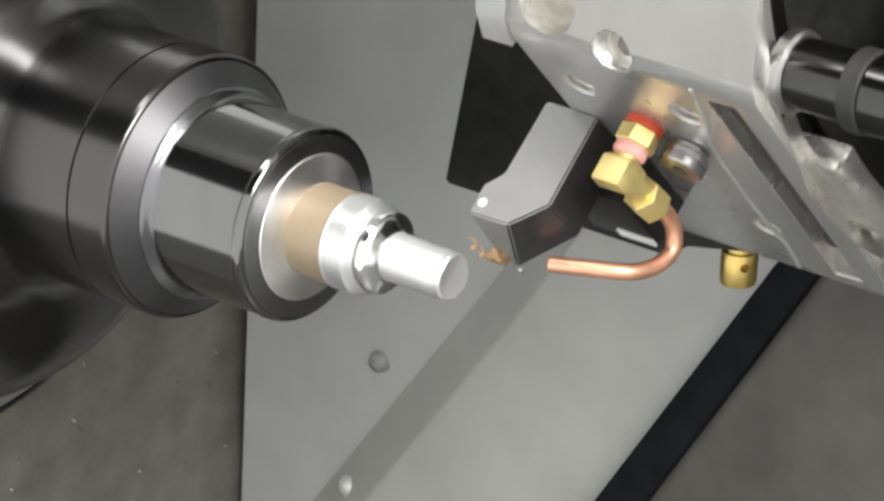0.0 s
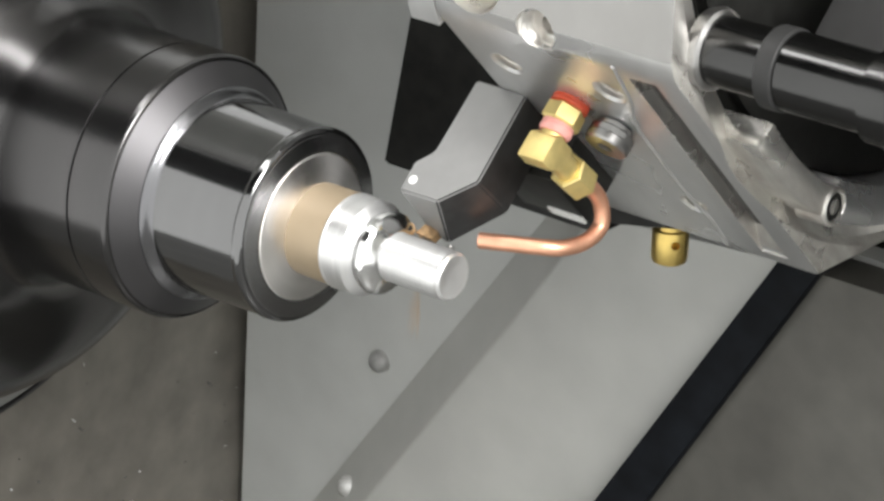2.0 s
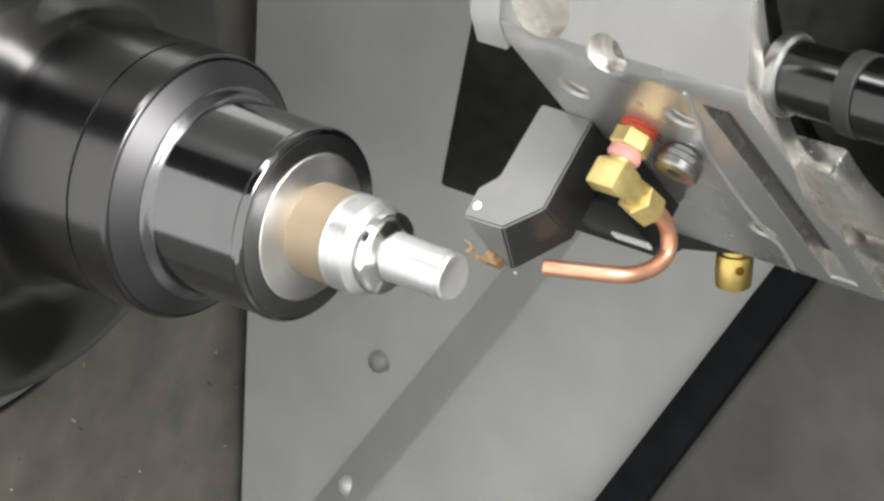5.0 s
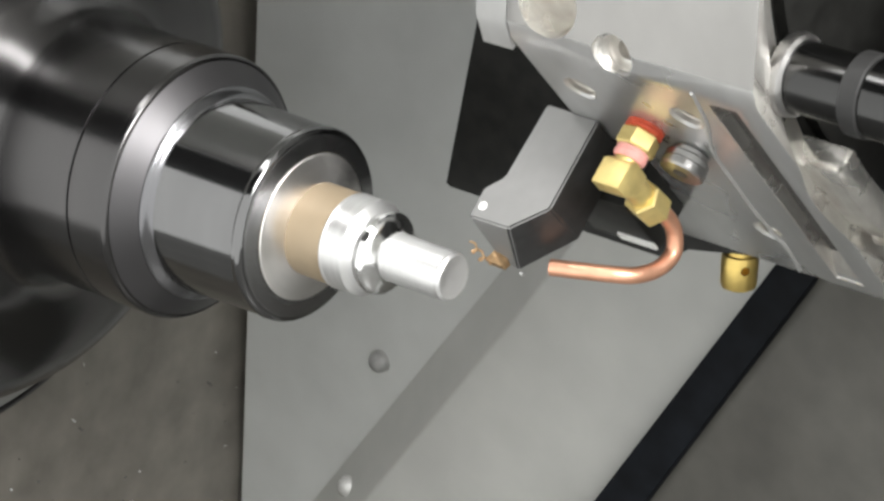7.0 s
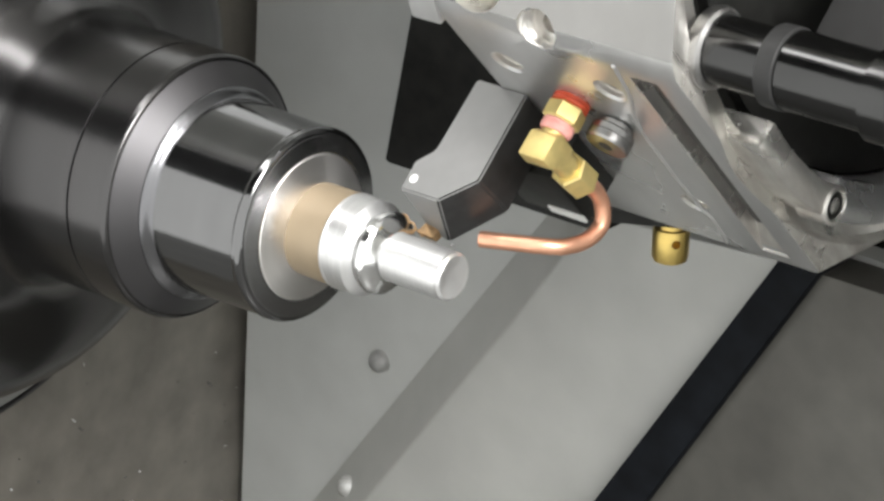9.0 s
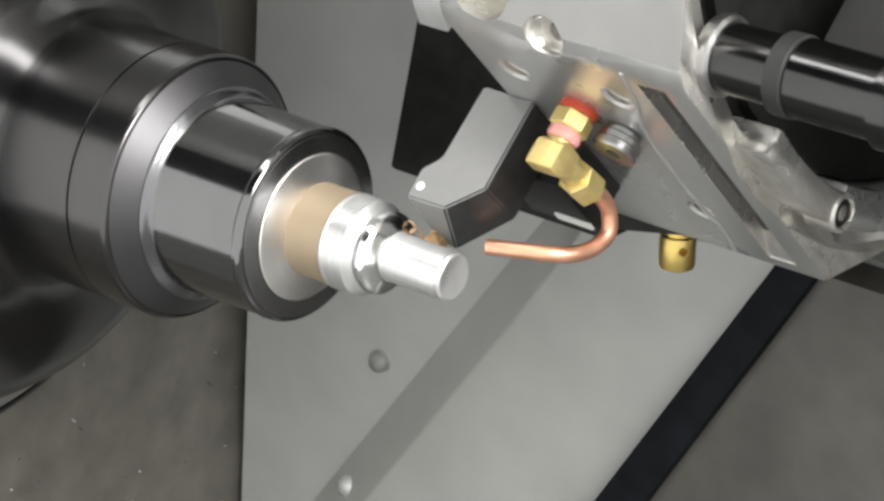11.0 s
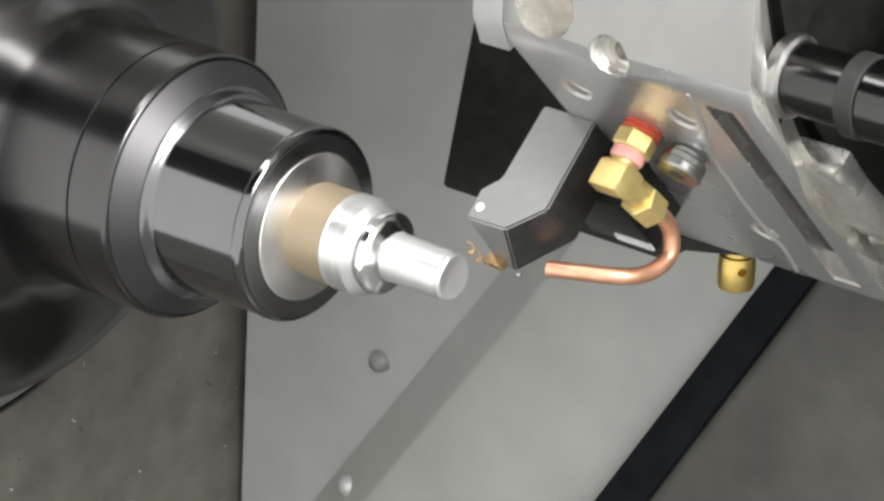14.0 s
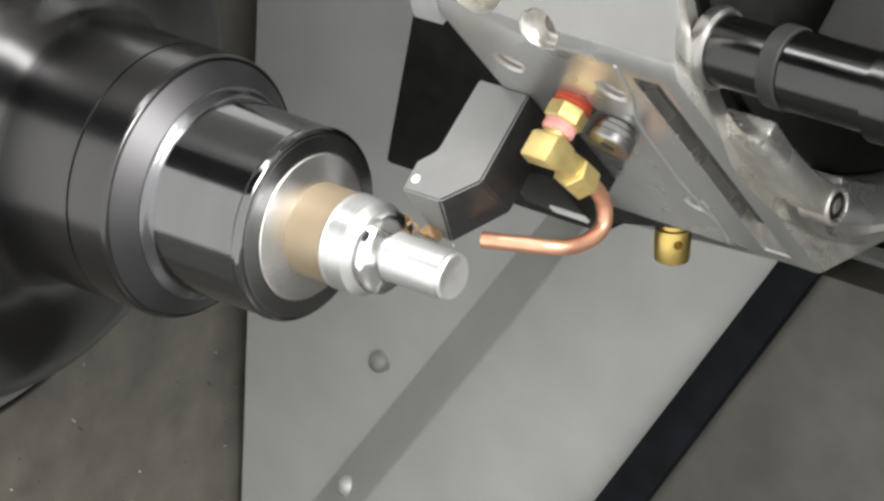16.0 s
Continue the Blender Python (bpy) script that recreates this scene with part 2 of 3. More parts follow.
def wall_bolt(x, y, z):
    ob = thing("dome_bolt", pose(x / 1000, y / 1000, SP.z + z / 1000), "dull zinc dome-head bolt in the guard sheet", "bolt", "bolts of the back wall")
    m = Matrix.Rotation(radians(-90), 4, "Z")
    part("washer", turned(bmesh.new(), [(0, 0), (0, 5.9), (0.8, 5.7), (1.2, 0)], 24, m), ZINC, ob)
    part("head", turned(bmesh.new(), [(1, 0), (1, 5.4), (2.8, 5.1), (4.4, 3.9), (5.3, 1.8), (5.4, 0)], 24, m), ZINC, ob)
    return ob


wall_bolt(-138.7, 200, -181)
wall_bolt(-155.0, 194.6, -254.2)
cover_ring = link("cover_ring", turned(bmesh.new(), [(-239.8, 137), (-239.8, 152), (-202.6, 152), (-200.9, 151.2), (-200.2, 149.6), (-200, 137), (-239.8, 137)], 128,
                                       Matrix.Translation(SP)), PAN)
tagged(cover_ring, "grey steel lip ring round the spindle opening", "ring", "", "structure")


def wall_chips():
    """Small curled chips that cling to the headstock wall."""
    bm = bmesh.new()
    rnd = random.Random(4)
    for _ in range(34):
        y, z = rnd.uniform(0.02, 0.24), rnd.uniform(-0.34, -0.12)
        if math.hypot(y, z) < 0.20:
            continue
        size, turn = rnd.uniform(0.0008, 0.0024), rnd.uniform(0, 6.28)
        rows = []
        for i in range(6):
            a = i / 5 * 2.4
            u, h = size * math.sin(a), size * 0.6 * (1 - math.cos(a))
            c, d = math.cos(turn), math.sin(turn)
            rows.append([bm.verts.new((-0.2400 + h + 0.0002, y + c * u - d * w, SP.z + z + d * u + c * w)) for w in (-size * 0.25, size * 0.25)])
        for p, q in zip(rows, rows[1:]):
            bm.faces.new((p[0], q[0], q[1], p[1]))
    return tagged(link("metal_chips", bm, ZINC), "tiny bright aluminium chips clinging to the oily sheet", "chips", "", "stuff")


wall_chips()


# ---------------------------------------------------------------- spindle
def spindle_chuck():
    ob = thing("collet_chuck", pose(*SP), "polished steel collet chuck on the lathe spindle, turning", "chuck")
    fillet = [(-118 - 30 * math.sin(radians(a)), 86 - 30 * math.cos(radians(a))) for a in range(78, -1, -6)]
    bell = [(-239.5, 0), (-239.5, 134), (-186, 134.5), (-178, 133.4), (-171, 130.5), (-164, 125.5), (-158, 118.5), (-153.5, 109), (-150.5, 98), (-148.6, 88)] + fillet
    bell += [(-117, 55.9), (-80.0, 55.5), (-79.1, 55.5), (-79, 0)]
    part("spindle_cover", turned(bmesh.new(), bell, 128), BELL, ob, "dark oiled steel bell of the spindle")
    flange = [(-79, 0), (-79, 55.3), (-78.9, 55.8), (-78.5, 56.0), (-78.1, 55.8), (-77.9, 55.6), (-77.3, 55.6), (-62.4, 55.3), (-61.6, 55.3), (-60.4, 55.45), (-59.2, 55.2), (-58.2, 54.4), (-57.8, 53.4), (-57.8, 0)]
    part("flange", turned(bmesh.new(), flange, 128), BELL, ob)
    part("seam_ring", turned(bmesh.new(), [(-79.5, 0), (-79.5, 55.6), (-79.3, 56.0), (-78.8, 56.1), (-78.3, 56.0), (-78.1, 55.7), (-78.1, 0)], 128), ALU, ob, "thin bright seam ring")
    cone = [(-57.9, 0), (-57.9, 53.3), (-57.6, 52.9), (-57.2, 52.4), (-50.7, 45.0), (-50.2, 44.4), (-50.2, 0)]
    part("flange_face", turned(bmesh.new(), cone, 128), TURNED, ob, "finely turned grey conical flange face")
    bead = [(-50.3, 0), (-50.3, 44.3), (-49.6, 44.4), (-48.6, 43.7), (-47.8, 42.4), (-47, 41.2), (-46, 40.6), (-46, 0)]
    part("bead", turned(bmesh.new(), bead, 128), DARK_STEEL, ob)
    nose = [(-46, 0), (-46, 40.6), (-45.2, 40.58), (-5.4, 39.5), (-4.6, 39.5), (-3.4, 40.0), (-2.0, 39.9), (-0.8, 39.2), (-0.1, 38.0), (0.0, 37.4), (0.0, 0)]
    part("nose_cap", turned(bmesh.new(), nose, 128), CHROME, ob, "mirror-polished nose cap")
    lip = [(-0.2, 0), (-0.2, 37.5), (0.1, 37.2), (0.2, 36.8), (1.3, 31.4), (1.4, 31.0), (1.4, 30.3), (-0.1, 30.2), (-0.2, 0)]
    part("nose_face", turned(bmesh.new(), lip, 128), NOSE_FACE, ob, "dark ground front face of the nose cap")
    collet = [(-0.1, 0), (-0.1, 30.1), (1.3, 30.1), (1.6, 29.8), (1.8, 29.2), (4.1, 19.6), (4.2, 19.2), (4.0, 0)]
    part("collet", turned(bmesh.new(), collet, 96), COLLET, ob, "bright brushed collet face")
    return ob


def workpiece():
    ob = thing("workpiece", pose(*SP), "turned aluminium stub with a tan unmachined band, held in the collet", "workpiece")
    band = [(4.1, 0), (4.1, 18.9), (21.9, 19.0), (21.9, 0)]
    part("stock_band", turned(bmesh.new(), band, 96), BRONZE, ob, "tan unmachined band")
    head = [(22, 0), (22, 18.9), (22.5, 19.6), (23.2, 19.6), (23.5, 19.3), (24.2, 19.3), (32.4, 19.2), (33.0, 19.2), (33.3, 18.9), (33.6, 18.6), (35.4, 16.8), (35.6, 16.5), (36.0, 14.2), (36.4, 13.8), (36.8, 13.8), (36.8, 0)]
    part("head", turned(bmesh.new(), [(1, 0), (1, 5.4), (2.8, 5.1), (4.4, 3.9), (5.3, 1.8), (5.4, 0)], 24, m), ZINC, ob)
    return ob


wall_bolt(-138.7, 200, -181)
wall_bolt(-153.6, 192.5, -252.6)
cover_ring = link("cover_ring", turned(bmesh.new(), [(-209.8, 120), (-208.5, 155), (-208.5, 156.5), (-206.8, 157.5), (-206.8, 159.2), (-209.8, 160.2), (-209.8, 120)], 128,
                                       Matrix.Translation(SP)), TURNED)
tagged(cover_ring, "grey steel lip ring round the spindle opening", "ring", "", "structure")


def wall_chips():
    """Small curled chips that cling to the headstock wall."""
    bm = bmesh.new()
    rnd = random.Random(4)
    for _ in range(34):
        y, z = rnd.uniform(0.02, 0.165), rnd.uniform(-0.30, -0.12)
        if math.hypot(y, z) < 0.17:
            continue
        size, turn = rnd.uniform(0.0008, 0.0024), rnd.uniform(0, 6.28)
        rows = []
        for i in range(6):
            a = i / 5 * 2.4
            u, h = size * math.sin(a), size * 0.6 * (1 - math.cos(a))
            c, d = math.cos(turn), math.sin(turn)
            rows.append([bm.verts.new((-0.2101 + h + 0.0002, y + c * u - d * w, SP.z + z + d * u + c * w)) for w in (-size * 0.25, size * 0.25)])
        for p, q in zip(rows, rows[1:]):
            bm.faces.new((p[0], q[0], q[1], p[1]))
    return tagged(link("metal_chips", bm, GROOVE), "tiny bright aluminium chips clinging to the oily sheet", "chips", "", "stuff")


wall_chips()


# ---------------------------------------------------------------- spindle
def spindle_chuck():
    ob = thing("collet_chuck", pose(*SP), "polished steel collet chuck on the lathe spindle, turning", "chuck")
    fillet = [(-118 - 30 * math.sin(radians(a)), 86 - 30 * math.cos(radians(a))) for a in range(78, -1, -6)]
    bell = [(-209, 0), (-209, 130.5), (-186, 131), (-178, 130), (-171, 127.5), (-164, 123), (-158, 116.5), (-153.5, 108), (-150.5, 98), (-148.6, 88)] + fillet
    bell += [(-117, 55.9), (-80.4, 55.5), (-79.7, 55.5), (-79.4, 54.9), (-79.0, 54.9), (-79, 0)]
    part("spindle_cover", turned(bmesh.new(), bell, 128), BELL, ob, "dark oiled steel bell of the spindle")
    flange = [(-79, 0), (-79, 55.1), (-78.8, 55.5), (-78.4, 55.6), (-77.8, 55.6), (-62.4, 55.3), (-61.6, 55.3), (-60.4, 55.45), (-59.2, 55.2), (-58.2, 54.4), (-57.8, 53.4), (-57.8, 0)]
    part("flange", turned(bmesh.new(), flange, 128), BELL, ob)
    cone = [(-57.9, 0), (-57.9, 53.3), (-57.6, 52.9), (-57.2, 52.4), (-50.7, 45.0), (-50.2, 44.4), (-50.2, 0)]
    part("flange_face", turned(bmesh.new(), cone, 128), TURNED, ob, "finely turned grey conical flange face")
    bead = [(-50.3, 0), (-50.3, 44.3), (-49.6, 44.4), (-48.6, 43.7), (-47.8, 42.4), (-47, 41.2), (-46, 40.6), (-46, 0)]
    part("bead", turned(bmesh.new(), bead, 128), DARK_STEEL, ob)
    nose = [(-46, 0), (-46, 40.6), (-45.2, 40.58), (-5.4, 39.5), (-4.6, 39.5), (-3.4, 40.0), (-2.0, 39.9), (-0.8, 39.2), (-0.1, 38.0), (0.0, 37.4), (0.0, 0)]
    part("nose_cap", turned(bmesh.new(), nose, 128), CHROME, ob, "mirror-polished nose cap")
    lip = [(-0.2, 0), (-0.2, 37.5), (0.1, 37.2), (0.2, 36.8), (1.3, 31.4), (1.4, 31.0), (1.4, 30.3), (-0.1, 30.2), (-0.2, 0)]
    part("nose_face", turned(bmesh.new(), lip, 128), NOSE_FACE, ob, "dark ground front face of the nose cap")
    collet = [(-0.1, 0), (-0.1, 30.1), (1.3, 30.1), (1.6, 29.8), (1.8, 29.2), (4.1, 19.6), (4.2, 19.2), (4.0, 0)]
    part("collet", turned(bmesh.new(), collet, 96), COLLET, ob, "bright brushed collet face")
    return ob


def workpiece():
    ob = thing("workpiece", pose(*SP), "turned aluminium stub with a tan unmachined band, held in the collet", "workpiece")
    band = [(4.1, 0), (4.1, 18.9), (21.9, 19.0), (21.9, 0)]
    part("stock_band", turned(bmesh.new(), band, 96), BRONZE, ob, "tan unmachined band")
    head = [(22, 0), (22, 18.9), (22.5, 19.6), (23.2, 19.6), (23.5, 19.3), (33.2, 19.2), (33.6, 18.8), (36.2, 15.6), (36.5, 12.4), (36.8, 12.2), (36.8, 0)]
    part("head", turned(bmesh.new(), head, 96), ALU_DULL, ob, "", 14)
    ring = [(36.8, 0), (36.8, 13.8), (37.4, 13.9), (37.9, 15.6), (38.6, 16.5), (39.6, 16.8), (41.0, 16.5), (42.2, 15.5), (43.3, 13.8), (44.3, 11.6), (45.2, 10.1), (45.2, 0)]
    part("collar", turned(bmesh.new(), ring, 96), ALU_BRIGHT, ob, "mirror-bright rounded collar")
    stub = [(45.2, 0), (45.2, 10.1), (46.4, 9.75)]
    x = 47.0
    while x < 71.6:
        stub += [(x, 9.84), (x + 0.5, 9.72), (x + 0.9, 9.50)]
        x += 1.4
    stub += [(73.2, 9.7), (74.3, 8.7), (74.3, 8.3), (73.7, 6.4), (73.5, 0)]
    part("stub", turned(bmesh.new(), stub, 96), ALU, ob, "bright freshly turned stub")
    return ob


# ---------------------------------------------------------------- turret
# Local axes: x along the spindle, y radially away from it, z square to both.
S8 = math.sqrt(0.5)
SIDE, Y0, ZC = 155.0, 78.0, -13.5
EDGE = 4.5                                # flat on the corner between two facets
SIZE = 0.984                              # size of the turret against its nominal drawing
APO = SIDE * (1 + math.sqrt(2)) / 2
YC = Y0 + APO


def octagon(inset=0.0):
    r = (APO - inset) / math.cos(math.pi / 8)
    return [((YC - r * math.cos(math.pi / 8 + k * math.pi / 4)) / 1000, (ZC + r * math.sin(math.pi / 8 + k * math.pi / 4)) / 1000) for k in range(8)]


def lower(p, s):
    """A point of the facet below: p along it from its edge, s out of it (mm) -> local y, z."""
    return (Y0 + (p - s) * S8, ZC - SIDE / 2 - (p + s) * S8)


def yz(u, v, w):
    return Vector((w, u, v))


def turret():
    ob = thing("tool_turret", pose(*SP, SLANT), "eight-sided steel tool turret of a lathe, moving along the workpiece", "turret")
    bm = bmesh.new()
    prism(bm, octagon(), 0.051, 0.162, yz)
    bm.edges.ensure_lookup_table()
    corner = Vector((Y0 / 1000, (ZC + SIDE / 2) / 1000))
    crest = [e for e in bm.edges if all((Vector((v.co.y, v.co.z)) - corner).length < 1e-4 for v in e.verts)]
    bmesh.ops.bevel(bm, geom=crest, offset=EDGE / 1000, segments=1, affect="EDGES")
    bmesh.ops.bevel(bm, geom=[e for e in bm.edges if len(e.link_faces) == 2 and e.calc_face_angle() > 1.2], offset=0.0024, segments=2, profile=0.6, affect="EDGES")
    disc = part("turret_disc", bm, GROUND, ob, "ground steel disc with flat facets")
    slot = prism(bmesh.new(), [(0.070, 0.052), (0.0835, 0.050), (0.0835, -0.070), (0.0775, -0.084), (0.070, -0.084)], 0.1375, 0.1500, yz)
    rim = prism(bmesh.new(), [(0.1358, 0.0764), (0.1517, 0.0764), (0.1494, 0.0789), (0.1381, 0.0789)], -0.0845, 0.0525, lambda u, v, w: Vector((u, v, w)))
    cuts = [slot, rim]

    def bore(a, b, prof):
        return turned(bmesh.new(), prof, 40, along(a, b))
    for x, z, r in ((70, 31, 7.2), (117.4, -56.7, 6.6), (119.5, 33, 7.2)):
        cuts.append(bore((x, 70, z), (x, 90, z), [(0, 0), (0, r), (8, r), (9, r - 1.2), (11, r - 1.2), (11.2, r - 2.4), (24, r - 2.4), (24, 0)]))
    # bores in the upper facet and across its edge
    def up(p, s):
        return (Y0 + (p - s) * S8, ZC + SIDE / 2 + (p + s) * S8)
    a, b = up(15.5, 8), up(15.5, -30)
    cuts.append(bore((70.5, *a), (70.5, *b), [(0, 0), (0, 13.4), (38, 13.4), (38, 0)]))
    cuts.append(bore((100, 64, 78), (100, 95, 52), [(0, 0), (0, 9), (22, 9), (22.5, 8), (24, 9), (25.5, 8), (27, 9), (28.5, 8), (30, 8), (30, 4), (38, 4), (38, 0)]))
    # recess in the end face
    hub = Matrix.Translation((0, YC / 1000, ZC / 1000))
    cuts.append(turned(bmesh.new(), [(146, 0), (146, 172), (153.5, 174), (154.3, 175.5), (155.2, 185.0), (156.4, 187.2), (161, 188.6), (163, 190), (170, 190), (170, 0)], 128, hub))
    carve(disc, cuts)
    for m in (WHITE_STEEL, MILLED, CAVITY_SHADE, GROOVE):
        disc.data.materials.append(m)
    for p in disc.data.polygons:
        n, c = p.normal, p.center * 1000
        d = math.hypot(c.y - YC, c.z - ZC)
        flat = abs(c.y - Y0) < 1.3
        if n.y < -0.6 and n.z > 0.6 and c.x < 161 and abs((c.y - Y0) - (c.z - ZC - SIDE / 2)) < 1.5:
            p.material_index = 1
        # floor of the end recess, darkened by the shade colour
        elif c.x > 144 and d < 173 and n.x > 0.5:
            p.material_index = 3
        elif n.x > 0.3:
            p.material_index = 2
        # inside of the slot: shade put in by the darker steel
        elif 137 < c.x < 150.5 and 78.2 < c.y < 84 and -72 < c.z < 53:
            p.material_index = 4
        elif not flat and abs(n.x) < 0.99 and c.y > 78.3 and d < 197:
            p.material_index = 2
    # end-face fittings
    plate = turned(bmesh.new(), [(144, 0), (144, 163), (151, 163), (152, 161), (152, 0)], 96, Matrix.Translation((0, YC / 1000, ZC / 1000)))
    part("end_cover", plate, BLACK, ob, "black end cover of the turret")
    def arc(r0, r1, a0, a1, n=10):
        """An outline between two radii of the disc; the angle grows towards the lower facet."""
        pt = lambda r, a: ((YC - r * math.cos(radians(a))) / 1000, (ZC - r * math.sin(radians(a))) / 1000)
        return [pt(r0, a0 + (a1 - a0) * k / n) for k in range(n + 1)] + [pt(r1, a1 + (a0 - a1) * k / n) for k in range(n + 1)]
    part("clamp_ring", prism(bmesh.new(), arc(164, 181, 19, 44), 0.1465, 0.164, yz, 0.0012), GROUND, ob, "dark ground clamp ring segment")
    lug = prism(bmesh.new(), arc(168.5, 181, -5.5, 18.6), 0.1470, 0.170, yz, 0.002)
    lug = part("lug", lug, MILLED, ob, "bright milled clamping lug")
    at = along((157, 96.8, -63), (190, 96.8, -63))
    part("boss", turned(bmesh.new(), [(0, 6.1), (0, 7.9), (13.4, 7.9), (14.0, 7.3), (14.0, 6.5), (13.6, 6.1), (0, 6.1)], 36, at), MILLED, lug)
    part("set_screw", turned(bmesh.new(), [(0, 0), (0, 6.05), (12.4, 6.05), (13.2, 5.4), (13.2, 3.2), (8, 3.0), (8, 0)], 28, at), BLACK, lug, "black socket set screw")
    part("shaft_collar", turned(bmesh.new(), [(0, 0), (0, 14.8), (3, 15.6), (5, 15.2), (6, 13.8), (6, 0)], 48, along((160, 99, 50), (260, 99, 50))), SCREW, ob)
    part("tool_shaft", turned(bmesh.new(), [(0, 0), (0, 13), (30, 13), (37, 13), (38, 14.6), (73, 14.6), (74, 17), (150, 17), (150, 0)], 64,
                              along((160, 99, 50), (260, 99, 50))), SHAFT, ob, "dark polished round tool shaft")
    part("clamp_band", turned(bmesh.new(), [(29.5, 0), (29.5, 14.8), (30.0, 15.4), (36.6, 15.4), (37.2, 14.8), (37.2, 0)], 48,
                              along((160, 99, 50), (260, 99, 50))), HOUSING, ob, "dull grey band round the shaft")
    part("end_housing", box(bmesh.new(), 0.185, 0.30, 0.118, 0.30, -0.14, 0.034, 0.006), HOUSING, ob, "dark grey housing block")
    # bevelled side strip beside the upper facet
    side = bmesh.new()
    prism(side, [(75.9, 54.4), (80.9, 66.6), (162.0, 147.6), (183.8, 79.0), (89.8, 50.0)], 37.4, 51.3, lambda u, v, w: Vector((w, u, v)) / 1000)
    part("side_strip", side, GROUND, ob)
    # fittings of the lower facet
    blk = bmesh.new()
    prism(blk, [lower(6, 17), lower(70, 17), lower(70, -70), lower(6, -70)], -70, 50.5, lambda u, v, w: Vector((w, u, v)) / 1000, 0)
    for v in blk.verts:
        if v.co.x < 0 and v.co.y > 0.09:
            v.co.x += 0.016
    bmesh.ops.bevel(blk, geom=list(blk.edges), offset=0.0015, segments=2, affect="EDGES")
    part("lower_holder", blk, BLACK, ob, "black oxide holder block on the next facet")
    base = bmesh.new()
    prism(base, [lower(3, 10), lower(66, 10), lower(66, -0.5), lower(3, -0.5)], 50.6, 96, lambda u, v, w: Vector((w, u, v)) / 1000)
    base.verts.ensure_lookup_table()
    flat = [lower(3, 0.6), lower(66, 0.6)]
    for v, q in zip(base.verts[4:6], flat):
        v.co = Vector((0.096, q[0] / 1000, q[1] / 1000))
    part("holder_base", base, BLACK, ob)
    c0, c1 = lower(24, 8), lower(24, 28)
    plug = part("brass_plug", turned(bmesh.new(), [(0, 0), (0, 5.8), (4, 6.0), (4.4, 7.4), (7, 7.8), (17, 7.7), (18.6, 7.1), (19.4, 5.6), (19.4, 0)], 32,
                                     along((73.4, *c0), (73.4, *c1))), BRASS_PLUG, ob, "brass nozzle plug")
    carve(plug, [turned(bmesh.new(), [(0, 0), (0, 1.9), (60, 1.9), (60, 0)], 16, along((115, c0[0] - 30, c0[1] + 24), (74.5, (c0[0] + c1[0]) / 2, (c0[1] + c1[1]) / 2)))])
    return ob


TRAIL = [(133.6, 58.6), (132.4, 52.0), (129.0, 33.1), (122.4, 15.9), (119.5, 0.2), (119.0, -17.0), (118.3, -34.8), (119.6, -58.2), (121.0, -68.0), (118.7, -88.6)]


def hexagon(bm, length, radius, m, chamfer=0.8):
    """A hexagon bar along local x (mm) with chamfered ends."""
    rings = []
    for x, r in ((0, radius - chamfer), (chamfer, radius), (length - chamfer, radius), (length, radius - chamfer)):
        rings.append([bm.verts.new(m @ Vector((x / 1000, r / 1000 * math.cos(math.pi / 3 * i + 0.3), r / 1000 * math.sin(math.pi / 3 * i + 0.3)))) for i in range(6)])
    for p, q in zip(rings, rings[1:]):
        for i in range(6):
            bm.faces.new((p[i], q[i], q[(i + 1) % 6], p[(i + 1) % 6]))
    bm.faces.new(rings[0][::-1])
    bm.faces.new(rings[-1])
    return bm


